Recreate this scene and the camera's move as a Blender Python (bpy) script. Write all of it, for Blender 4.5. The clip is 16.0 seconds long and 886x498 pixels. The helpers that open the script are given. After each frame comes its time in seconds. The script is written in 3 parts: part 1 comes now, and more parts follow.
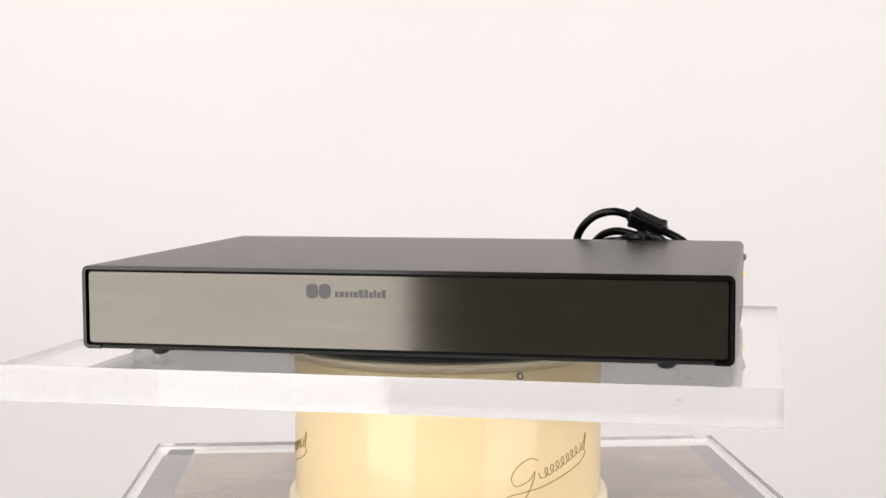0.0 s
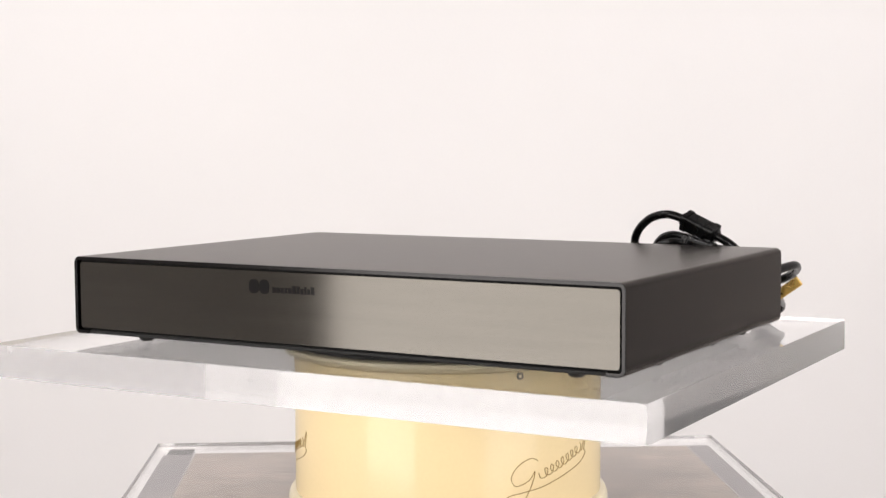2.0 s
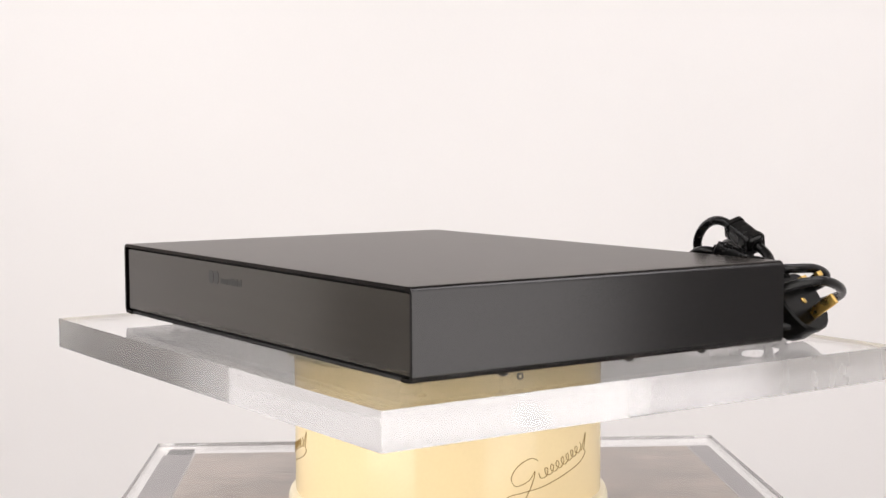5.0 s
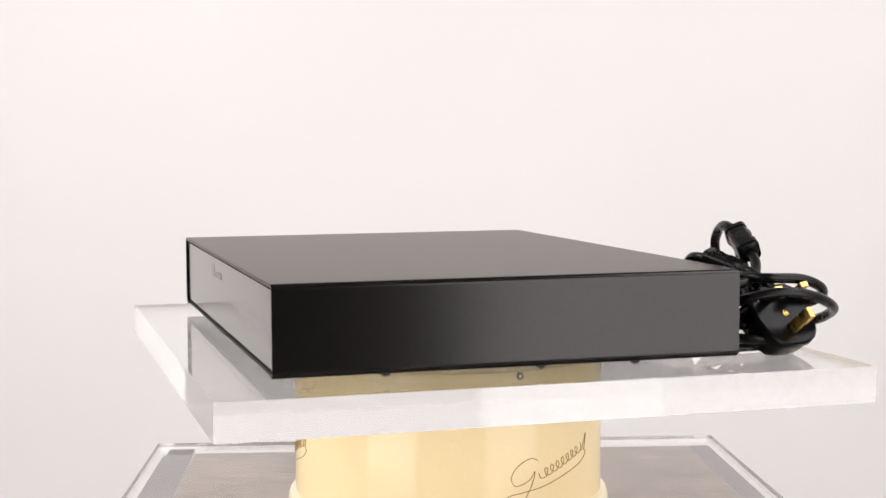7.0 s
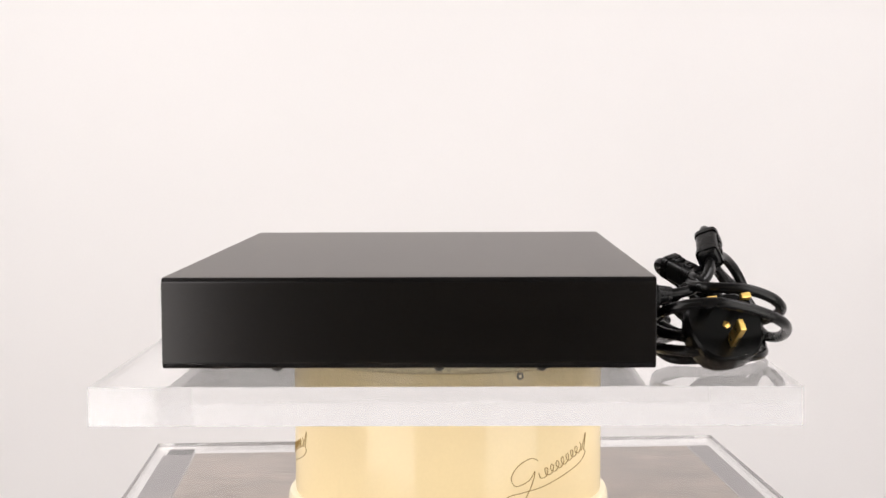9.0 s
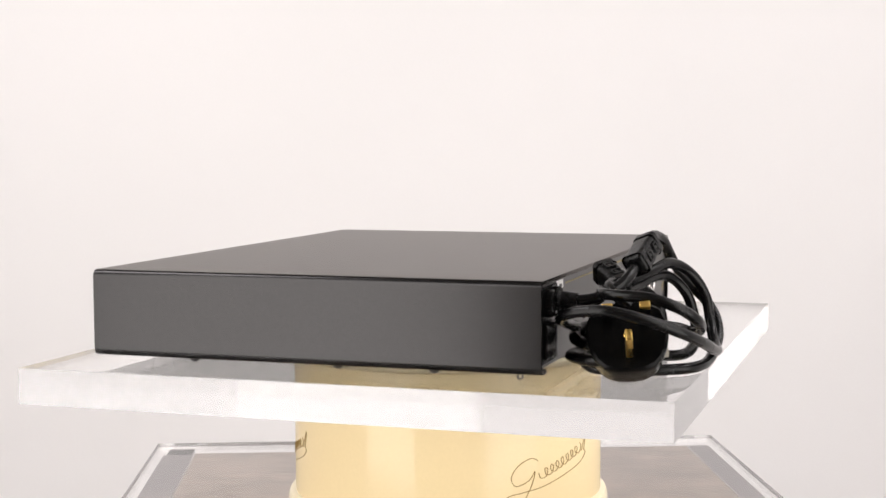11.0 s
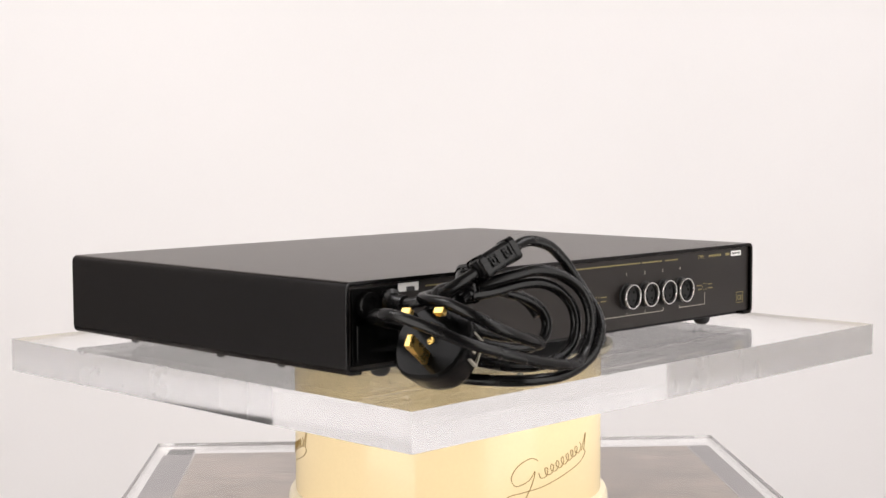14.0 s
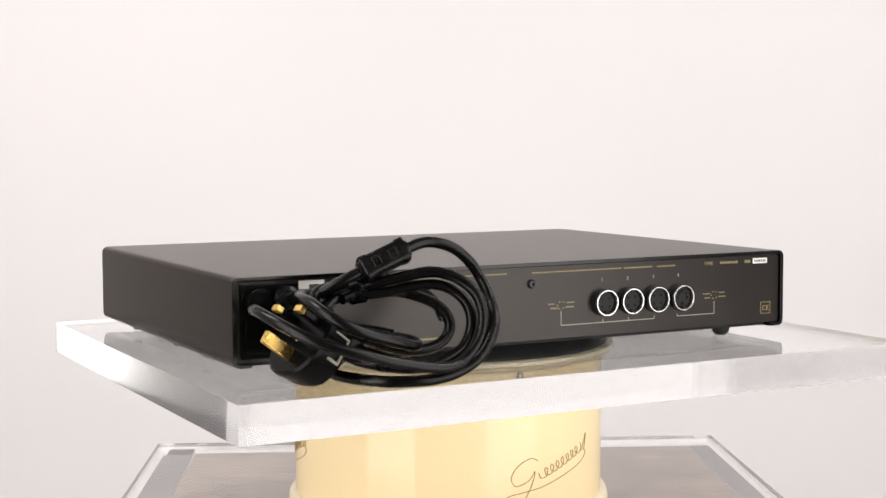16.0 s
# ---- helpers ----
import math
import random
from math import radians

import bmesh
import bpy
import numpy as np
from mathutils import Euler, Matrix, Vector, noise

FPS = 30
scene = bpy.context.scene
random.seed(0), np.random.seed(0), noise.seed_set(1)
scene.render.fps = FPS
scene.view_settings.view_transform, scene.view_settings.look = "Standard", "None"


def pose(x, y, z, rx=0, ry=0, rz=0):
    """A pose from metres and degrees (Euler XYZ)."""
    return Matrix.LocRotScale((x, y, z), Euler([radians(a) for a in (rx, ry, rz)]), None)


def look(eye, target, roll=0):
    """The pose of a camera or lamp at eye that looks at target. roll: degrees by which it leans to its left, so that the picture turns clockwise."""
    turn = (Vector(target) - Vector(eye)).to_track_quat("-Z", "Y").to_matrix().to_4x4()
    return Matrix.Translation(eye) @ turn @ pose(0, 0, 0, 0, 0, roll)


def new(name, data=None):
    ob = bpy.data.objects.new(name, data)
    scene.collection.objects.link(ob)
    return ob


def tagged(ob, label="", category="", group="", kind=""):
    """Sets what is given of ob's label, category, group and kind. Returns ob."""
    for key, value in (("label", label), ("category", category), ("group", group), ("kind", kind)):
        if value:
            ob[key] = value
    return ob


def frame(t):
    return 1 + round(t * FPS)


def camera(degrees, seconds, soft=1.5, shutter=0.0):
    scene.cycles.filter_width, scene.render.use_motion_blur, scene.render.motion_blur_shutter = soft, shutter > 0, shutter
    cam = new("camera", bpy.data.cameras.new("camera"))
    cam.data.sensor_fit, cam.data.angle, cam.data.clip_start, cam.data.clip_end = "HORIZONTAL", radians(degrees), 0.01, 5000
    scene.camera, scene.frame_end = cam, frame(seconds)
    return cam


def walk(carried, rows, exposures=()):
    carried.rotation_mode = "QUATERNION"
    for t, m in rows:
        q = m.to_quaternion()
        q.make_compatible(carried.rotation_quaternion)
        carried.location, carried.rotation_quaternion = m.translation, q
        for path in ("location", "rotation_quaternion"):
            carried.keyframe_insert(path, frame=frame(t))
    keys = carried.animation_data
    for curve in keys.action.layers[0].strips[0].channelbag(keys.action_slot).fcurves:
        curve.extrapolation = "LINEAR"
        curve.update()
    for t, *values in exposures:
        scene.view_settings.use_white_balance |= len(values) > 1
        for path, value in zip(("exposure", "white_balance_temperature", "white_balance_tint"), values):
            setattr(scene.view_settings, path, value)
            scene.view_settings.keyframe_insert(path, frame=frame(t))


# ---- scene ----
# ---------------------------------------------------------------- camera
cam = camera(33.59, 16.0, soft=1.5, shutter=0.4)
EYE = (0.0, -1.108, 0.1404)
AIM = look(EYE, (EYE[0] - 0.0028, EYE[1] + 0.9971, EYE[2] - 0.0761), roll=-0.264)
walk(cam, [(0.0, AIM), (16.0, AIM)])

# ---------------------------------------------------------------- light
world = bpy.data.worlds.new("studio_dark")
world.use_nodes = True
world.node_tree.nodes["Background"].inputs["Color"].default_value = (0.02, 0.02, 0.021, 1)
scene.world = world
scene.view_settings.exposure = 0.0


def area_lamp(name, eye, target, width, height, watts, colour):
    data = bpy.data.lights.new(name, "AREA")
    data.shape, data.size, data.size_y = "RECTANGLE", width, height
    data.energy, data.color = watts, colour
    ob = new(name, data)
    ob.matrix_world = look(eye, target)
    return ob


area_lamp("softbox_left", (-0.442, -0.546, 0.16), (0.0, 0.0, 0.16), 0.43, 1.05, 6.3, (1.0, 0.955, 0.915))
area_lamp("softbox_right", (0.500, -0.515, 0.16), (0.02, 0.0, 0.16), 0.49, 1.05, 5.95, (1.0, 0.96, 0.93))
# Unseen overhead pair, added to bring the backdrop and its wings up in brightness.
area_lamp("cove_fill_left", (-0.86, -0.04, 0.98), (-0.80, 1.32, -0.66), 0.8, 0.5, 12.5, (1.0, 0.962, 0.968))
area_lamp("cove_fill_right", (0.90, -0.04, 0.98), (0.92, 1.32, -0.66), 0.8, 0.5, 10.2, (1.0, 0.962, 0.975))


# ---------------------------------------------------------------- materials
def material(name, colour, rough=0.5, metal=0.0, spec=0.5, coat=0.0, coat_rough=0.05,
             grain=0.0, grain_scale=900.0, blotch=0.0, blotch_scale=14.0, stretch=(1, 1, 1), bump=0.0, rough_var=0.0, tint=(1, 1, 1)):
    """A surface with variation at two scales: broad blotches and a fine grain."""
    m = bpy.data.materials.new(name)
    m.use_nodes = True
    nt = m.node_tree
    b = nt.nodes["Principled BSDF"]
    b.inputs["Base Color"].default_value = (*colour, 1)
    b.inputs["Roughness"].default_value = rough
    b.inputs["Metallic"].default_value = metal
    b.inputs["Specular IOR Level"].default_value = spec
    b.inputs["Specular Tint"].default_value = (*tint, 1)
    b.inputs["Coat Weight"].default_value = coat
    b.inputs["Coat Roughness"].default_value = coat_rough
    tc = nt.nodes.new("ShaderNodeTexCoord")
    mp = nt.nodes.new("ShaderNodeMapping")
    mp.inputs["Scale"].default_value = stretch
    nt.links.new(tc.outputs["Object"], mp.inputs["Vector"])

    def noise_tex(scale, detail):
        n = nt.nodes.new("ShaderNodeTexNoise")
        n.inputs["Scale"].default_value, n.inputs["Detail"].default_value = scale, detail
        nt.links.new(mp.outputs["Vector"], n.inputs["Vector"])
        return n.outputs["Fac"]

    fine, broad = noise_tex(grain_scale, 3.0), noise_tex(blotch_scale, 5.0)
    src = None
    for fac, amount in ((broad, blotch), (fine, grain)):
        if amount <= 0:
            continue
        rng = nt.nodes.new("ShaderNodeMapRange")
        rng.inputs["From Min"].default_value, rng.inputs["From Max"].default_value = 0.3, 0.7
        rng.inputs["To Min"].default_value, rng.inputs["To Max"].default_value = 1 - amount, 1 + amount
        nt.links.new(fac, rng.inputs["Value"])
        mul = nt.nodes.new("ShaderNodeVectorMath")
        mul.operation = "SCALE"
        if src is None:
            mul.inputs[0].default_value = colour
        else:
            nt.links.new(src, mul.inputs[0])
        nt.links.new(rng.outputs["Result"], mul.inputs["Scale"])
        src = mul.outputs["Vector"]
    if src is not None:
        nt.links.new(src, b.inputs["Base Color"])
    if rough_var > 0:
        rng = nt.nodes.new("ShaderNodeMapRange")
        rng.inputs["From Min"].default_value, rng.inputs["From Max"].default_value = 0.3, 0.7
        rng.inputs["To Min"].default_value, rng.inputs["To Max"].default_value = rough - rough_var, rough + rough_var
        nt.links.new(broad, rng.inputs["Value"])
        nt.links.new(rng.outputs["Result"], b.inputs["Roughness"])
    if bump > 0:
        bp = nt.nodes.new("ShaderNodeBump")
        bp.inputs["Strength"].default_value, bp.inputs["Distance"].default_value = bump, 0.0002
        nt.links.new(fine, bp.inputs["Height"])
        nt.links.new(bp.outputs["Normal"], b.inputs["Normal"])
    return m


def acrylic(name, tint, rough, haze=0.0):
    """Clear acrylic; haze is the share of white diffuse mixed in to lift dark faces."""
    m = bpy.data.materials.new(name)
    m.use_nodes = True
    nt = m.node_tree
    nt.nodes.remove(nt.nodes["Principled BSDF"])
    g = nt.nodes.new("ShaderNodeBsdfGlass")
    g.inputs["Color"].default_value = (*tint, 1)
    g.inputs["Roughness"].default_value, g.inputs["IOR"].default_value = rough, 1.491
    out = g.outputs["BSDF"]
    if haze > 0:
        tc = nt.nodes.new("ShaderNodeTexCoord")
        n = nt.nodes.new("ShaderNodeTexNoise")
        n.inputs["Scale"].default_value, n.inputs["Detail"].default_value = 24.0, 4.0
        nt.links.new(tc.outputs["Object"], n.inputs["Vector"])
        rng = nt.nodes.new("ShaderNodeMapRange")
        rng.inputs["From Min"].default_value, rng.inputs["From Max"].default_value = 0.3, 0.7
        rng.inputs["To Min"].default_value, rng.inputs["To Max"].default_value = haze * 0.8, haze * 1.2
        nt.links.new(n.outputs["Fac"], rng.inputs["Value"])
        d = nt.nodes.new("ShaderNodeBsdfDiffuse")
        d.inputs["Color"].default_value = (0.88, 0.88, 0.885, 1)
        mix = nt.nodes.new("ShaderNodeMixShader")
        nt.links.new(rng.outputs["Result"], mix.inputs["Fac"])
        nt.links.new(out, mix.inputs[1])
        nt.links.new(d.outputs["BSDF"], mix.inputs[2])
        out = mix.outputs["Shader"]
    nt.links.new(out, nt.nodes["Material Output"].inputs["Surface"])
    return m


M_PAPER = material("backdrop_paper", (0.86, 0.845, 0.838), 0.85, blotch=0.012, blotch_scale=2.0, grain=0.006, grain_scale=300)
M_WALL = material("studio_wall_paint", (0.66, 0.57, 0.46), 0.8, blotch=0.06, blotch_scale=3.0, grain=0.03, grain_scale=200)
M_WALL_PALE = material("pale_wall_paint", (0.78, 0.76, 0.74), 0.8, blotch=0.04, blotch_scale=3.0, grain=0.02, grain_scale=200)
M_CEILING = material("ceiling_paint", (0.65, 0.64, 0.62), 0.85, blotch=0.03, blotch_scale=3.0)
M_ACRYLIC = acrylic("clear_acrylic", (0.992, 0.993, 0.995), 0.0)
# Plate edges: slight blur and a little white, brightening their dark inner reflections.
M_ACRYLIC_LIFTED = acrylic("lifted_acrylic_edge", (0.992, 0.993, 0.995), 0.07, 0.03)
M_ACRYLIC_SAWN = acrylic("sawn_acrylic_edge", (0.55, 0.54, 0.54), 0.12)
M_POWDER = material("black_powder_coat", (0.034, 0.0333, 0.034), 0.24, metal=1.0, grain=0.10, grain_scale=1400, blotch=0.03, blotch_scale=9, tint=(0.645, 0.62, 0.60))
M_TRAY = material("black_steel_tray", (0.008, 0.008, 0.008), 0.6, spec=0.2, grain=0.2, grain_scale=1500, blotch=0.1)
M_PANEL = material("brushed_dark_panel", (0.095, 0.0888, 0.0800), 0.125, metal=0.92, spec=0.3, grain=0.05, grain_scale=260, blotch=0.04, blotch_scale=8, stretch=(1.0, 1.0, 14.0), rough_var=0.012)
M_WINDOW = material("gloss_black_logo", (0.003, 0.003, 0.003), 0.05, spec=0.5, grain=0.05, grain_scale=900)
M_REAR = material("black_anodised_rear", (0.0050, 0.0040, 0.0034), 0.34, spec=0.44, grain=0.12, grain_scale=1500, blotch=0.06, blotch_scale=16, tint=(1.0, 0.93, 0.89))
M_PRINT = material("gold_print", (0.25, 0.205, 0.080), 0.5, grain=0.15, grain_scale=1800)
M_PRINT_PALE = material("pale_print", (0.30, 0.28, 0.23), 0.5, grain=0.12, grain_scale=1800)
M_LABEL = material("white_label", (0.75, 0.74, 0.72), 0.5, grain=0.03, grain_scale=900)
M_INK = material("label_ink", (0.03, 0.03, 0.03), 0.6, grain=0.1)
M_CHROME = material("nickel_shell", (0.74, 0.73, 0.72), 0.24, metal=1.0, grain=0.04, grain_scale=1200, rough_var=0.04)
M_INSERT = material("black_socket_insert", (0.010, 0.010, 0.010), 0.45, spec=0.20, grain=0.1)
M_RUBBER = material("black_rubber", (0.006, 0.006, 0.006), 0.5, spec=0.3, grain=0.2, grain_scale=1400, bump=0.15)
M_CORD = material("black_cord_pvc", (0.0018, 0.0018, 0.0019), 0.25, spec=0.20, grain=0.12, grain_scale=1500, blotch=0.15, blotch_scale=60, rough_var=0.05)
M_FERRITE = material("ferrite_housing", (0.0030, 0.0030, 0.0032), 0.27, spec=0.22, grain=0.15, grain_scale=1300, blotch=0.1, blotch_scale=80, rough_var=0.05)
M_PLUG = material("gloss_black_plug", (0.0020, 0.0020, 0.0020), 0.22, spec=0.09, grain=0.15, grain_scale=700, rough_var=0.05, blotch_scale=70)
M_BRASS = material("brass_pin", (0.66, 0.44, 0.13), 0.28, metal=1.0, grain=0.08, grain_scale=900, blotch=0.16, blotch_scale=120, rough_var=0.07)
M_CREAM = material("cream_enamel", (0.725, 0.588, 0.345), 0.5, spec=0.12, coat=0.55, coat_rough=0.055, blotch=0.02, blotch_scale=9, grain=0.012, grain_scale=420, rough_var=0.03)
M_CREAM_RIM = material("pale_cream_rim", (0.78, 0.70, 0.50), 0.35, coat=0.4, coat_rough=0.12, blotch=0.03, blotch_scale=20)
M_EMBLEM = material("bronze_emblem", (0.27, 0.18, 0.06), 0.4, metal=0.3, grain=0.1, grain_scale=900)
M_FELT = material("dark_felt", (0.035, 0.035, 0.036), 0.95, spec=0.2, grain=0.4, grain_scale=900, blotch=0.15, bump=0.5)
M_PLINTH = material("grey_brown_board", (0.270, 0.220, 0.182), 0.6, spec=0.15, blotch=0.22, blotch_scale=18, grain=0.17, grain_scale=55, stretch=(0.75, 1.5, 1.0), rough_var=0.05)
M_MARGIN = material("grey_board_margin", (0.185, 0.170, 0.170), 0.5, spec=0.35, blotch=0.14, blotch_scale=12, grain=0.07, grain_scale=150)
M_PAD = material("dark_grey_pad", (0.022, 0.023, 0.022), 0.7, grain=0.2, grain_scale=600, blotch=0.1)
M_STEEL = material("screw_steel", (0.035, 0.035, 0.035), 0.35, metal=0.9, grain=0.1)


# ---------------------------------------------------------------- mesh helpers
def finish(bm, name, mat, smooth=False):
    bmesh.ops.recalc_face_normals(bm, faces=bm.faces)
    me = bpy.data.meshes.new(name)
    bm.to_mesh(me)
    bm.free()
    me.materials.append(mat)
    if smooth:
        for p in me.polygons:
            p.use_smooth = True
        me.set_sharp_from_angle(angle=radians(38))
    return me


def part(name, bm, mat, parent=None, label="", smooth=True):
    ob = new(name, finish(bm, name, mat, smooth))
    ob.parent = parent
    if smooth:
        ob.modifiers.new("even_shading", "WEIGHTED_NORMAL").keep_sharp = True
    return tagged(ob, label)


def empty(name, label, category, group=""):
    ob = new(name)
    ob.empty_display_size = 0.02
    return tagged(ob, label, category, group)


def box(lo, hi, bevel=0.0, seg=2, m=None):
    bm = bmesh.new()
    bmesh.ops.create_cube(bm, size=1.0)
    for v in bm.verts:
        v.co = Vector([lo[i] + (v.co[i] + 0.5) * (hi[i] - lo[i]) for i in range(3)])
    if bevel > 0:
        bmesh.ops.bevel(bm, geom=bm.edges[:], offset=bevel, segments=seg, profile=0.5, affect="EDGES")
    if m is not None:
        bm.transform(m)
    return bm


def lathe(profile, seg=48, m=None, closed=False):
    """Turns (radius, height) pairs round z."""
    bm = bmesh.new()
    rings = []
    for r, z in profile:
        if r < 1e-6:
            rings.append([bm.verts.new((0, 0, z))])
        else:
            rings.append([bm.verts.new((r * math.cos(2 * math.pi * i / seg), r * math.sin(2 * math.pi * i / seg), z)) for i in range(seg)])
    pairs = list(zip(rings, rings[1:]))
    if closed:
        pairs.append((rings[-1], rings[0]))
    for a, b in pairs:
        for i in range(seg):
            j = (i + 1) % seg
            quad = [a[i % len(a)], a[j % len(a)], b[j % len(b)], b[i % len(b)]]
            quad = list(dict.fromkeys(quad))
            if len(quad) > 2:
                bm.faces.new(quad)
    if m is not None:
        bm.transform(m)
    return bm


def spline(points, steps=8):
    """Catmull-Rom through the points."""
    p = [Vector(points[0])] + [Vector(q) for q in points] + [Vector(points[-1])]
    out = []
    for i in range(1, len(p) - 2):
        for s in range(steps):
            t = s / steps
            a, b, c, d = p[i - 1], p[i], p[i + 1], p[i + 2]
            out.append(0.5 * ((2 * b) + (c - a) * t + (2 * a - 5 * b + 4 * c - d) * t * t + (3 * b - a - 3 * c + d) * t ** 3))
    out.append(p[-2])
    return out


def tube(bm, line, radius, seg=12):
    """Sweeps a round section along a line, with turning kept small."""
    up, rings = None, []
    for i, c in enumerate(line):
        d = (line[min(i + 1, len(line) - 1)] - line[max(i - 1, 0)]).normalized()
        if up is None:
            up = d.orthogonal().normalized()
        up = (up - d * up.dot(d)).normalized()
        side = d.cross(up)
        rings.append([bm.verts.new(c + radius * (math.cos(a) * up + math.sin(a) * side)) for a in (2 * math.pi * k / seg for k in range(seg))])
    for a, b in zip(rings, rings[1:]):
        for k in range(seg):
            bm.faces.new((a[k], a[(k + 1) % seg], b[(k + 1) % seg], b[k]))
    bm.faces.new(rings[0][::-1])
    bm.faces.new(rings[-1])
    return bm


def lettering(name, words, size, m, mat, parent, thick=0.00008):
    """Words in the built-in font, as one thin raised mesh."""
    cu = bpy.data.curves.new(name, "FONT")
    cu.body, cu.size, cu.extrude, cu.align_x = words, size, thick, "CENTER"
    tmp = new(name, cu)
    me = bpy.data.meshes.new_from_object(tmp)
    bpy.data.objects.remove(tmp)
    me.transform(m)
    me.materials.append(mat)
    ob = new(name, me)
    ob.parent = parent
    return ob


# ---------------------------------------------------------------- setting
def build_room():
    # seamless cove: a floor that sweeps up into a back and two wings, rounded in plan;
    # the wings are out of view, added as bright surfaces for the sides to reflect
    floor_z, sweep, corner, half, back = -0.90, 0.30, 0.45, 1.35, 1.32
    plan = [(-half, 0.45)]
    for cx, a0 in ((-half + corner, 180), (half - corner, 90)):
        plan += [(cx + corner * math.cos(radians(a0 - 9 * i)), back - corner + corner * math.sin(radians(a0 - 9 * i))) for i in range(11)]
    plan.append((half, -0.50))
    centre = Vector((0.0, 0.3))
    bm = bmesh.new()
    grid = []
    for x, y in plan:
        inward = centre - Vector((x, y))
        inward.normalize()
        column = [bm.verts.new((x, y, 2.1))]
        for i in range(13):
            an = math.pi / 2 * i / 12
            d = sweep * (1 - math.cos(an))
            column.append(bm.verts.new((x + inward.x * d, y + inward.y * d, floor_z + sweep - sweep * math.sin(an))))
        grid.append(column)
    for p, q in zip(grid, grid[1:]):
        for i in range(len(p) - 1):
            bm.faces.new((p[i], p[i + 1], q[i + 1], q[i]))
    apron = [bm.verts.new((x, -1.6, floor_z)) for x in (-half, half)]
    bm.faces.new([c[-1] for c in grid] + [apron[1], apron[0]])
    tagged(part("backdrop", bm, M_PAPER), "seamless warm white studio backdrop cove", kind="structure")
    # Room shell out of view: pale sides bounce light, the beige south tones panel reflections.
    for name, lo, hi, mat, text in (
            ("floor", (-2.6, -2.6, -1.02), (2.6, 1.6, -0.91), M_WALL, "plain beige studio floor"),
            ("wall_north", (-2.6, 1.5, -0.91), (2.6, 1.6, 2.2), M_WALL, "unseen beige wall added for the front panel to reflect behind the cove"),
            ("wall_south", (-2.6, -2.6, -0.91), (2.6, -2.5, 2.2), M_WALL, "unseen beige wall added for the front panel to reflect"),
            ("wall_west", (-1.80, -2.5, -0.91), (-1.70, 1.5, 2.2), M_WALL_PALE, "unseen pale wall added to bounce light"),
            ("wall_east", (2.5, -2.5, -0.91), (2.6, 1.5, 2.2), M_WALL_PALE, "unseen pale wall added to bounce light"),
            ("ceiling", (-2.6, -2.6, 2.2), (2.6, 1.6, 2.3), M_CEILING, "pale grey studio ceiling")):
        tagged(part(name, box(lo, hi), mat, smooth=False), text, kind="structure")


# ---------------------------------------------------------------- stand
BASE_Z, BASE_TURN = -0.143, 3.2


def build_base():
    turn = pose(0.0045, -0.005, 0, 0, 0, BASE_TURN)
    h = 0.2605
    slab = part("acrylic_base_slab", box((-h, -h, BASE_Z - 0.02), (h, h, BASE_Z), 0.0006, 2, turn), M_ACRYLIC, smooth=False)
    slab.visible_shadow = False
    slab.data.materials.append(M_ACRYLIC_SAWN)
    for p in slab.data.polygons:
        p.material_index = 1 if abs(p.normal.z) < 0.5 else 0
    tagged(slab, "thick clear acrylic base slab lying on a board plinth", "base slab")
    plinth = empty("plinth", "grey-brown board plinth under a clear acrylic slab", "plinth")
    top, k = BASE_Z - 0.0198, 0.251
    part("body", box((-k, -k, -0.8998), (k, k, top - 0.0042), 0.002, 2, turn), M_MARGIN, plinth, smooth=False)
    part("top_board", box((-k + 0.028, -k + 0.028, top - 0.0038), (k - 0.02, k - 0.019, top), 0.001, 1, turn), M_PLINTH, plinth, "streaked grey-brown top board", smooth=False)
    for name, lo, hi in (("margin_strip", (-k, -k), (-k + 0.0275, k - 0.0255)), ("margin_strip", (k - 0.0195, -k), (k, k - 0.019)), ("margin_strip", (-k + 0.028, -k), (k - 0.020, -k + 0.0275))):
        part(name, box((*lo, top - 0.0040), (*hi, top), 0.0006, 1, turn), M_MARGIN, plinth, "grey border strip", smooth=False)
    pad = part("corner_pad", box((-k + 0.003, k - 0.025, top - 0.0038), (-k + 0.026, k - 0.001, top + 0.0003), 0.0008, 2, turn), M_PAD)
    tagged(pad, "small dark grey square pad under the acrylic corner", "pad")


DRUM_R = 0.116


def emblem(parent, u0, v0):
    """A flowing trade mark drawn as plain strokes, wrapped round the drum."""
    strokes = [
        [(0.022, 0.0225), (0.017, 0.0245), (0.009, 0.020), (0.005, 0.012), (0.008, 0.006), (0.016, 0.009), (0.020, 0.0150), (0.018, 0.006), (0.012, -0.006), (0.005, -0.010), (0.001, -0.007), (0.003, -0.001), (0.012, 0.0010), (0.026, 0.0035), (0.044, 0.0095), (0.058, 0.0150), (0.0635, 0.0205), (0.0615, 0.0225)],
        [(0.0245 + 0.00100 * i + 0.0022 * math.cos(1.5 * i + 2.6), 0.0118 + 0.00042 * i + 0.0033 * math.sin(1.5 * i + 2.6)) for i in range(34)],
        [(0.0590, 0.0225), (0.0615, 0.0290), (0.0640, 0.0345), (0.0622, 0.0250), (0.0615, 0.0225)]]
    bm = bmesh.new()
    for s in strokes:
        line = []
        for u, v, _ in spline([(a, b, 0) for a, b in s], 7):
            th = (u0 + 1.26 * u) / DRUM_R
            line.append(Vector(((DRUM_R + 0.0001) * math.sin(th), -(DRUM_R + 0.0001) * math.cos(th), v0 + v)))
        tube(bm, line, 0.00033, 6)
    part("emblem", bm, M_EMBLEM, parent, "bronze flowing trade mark strokes")


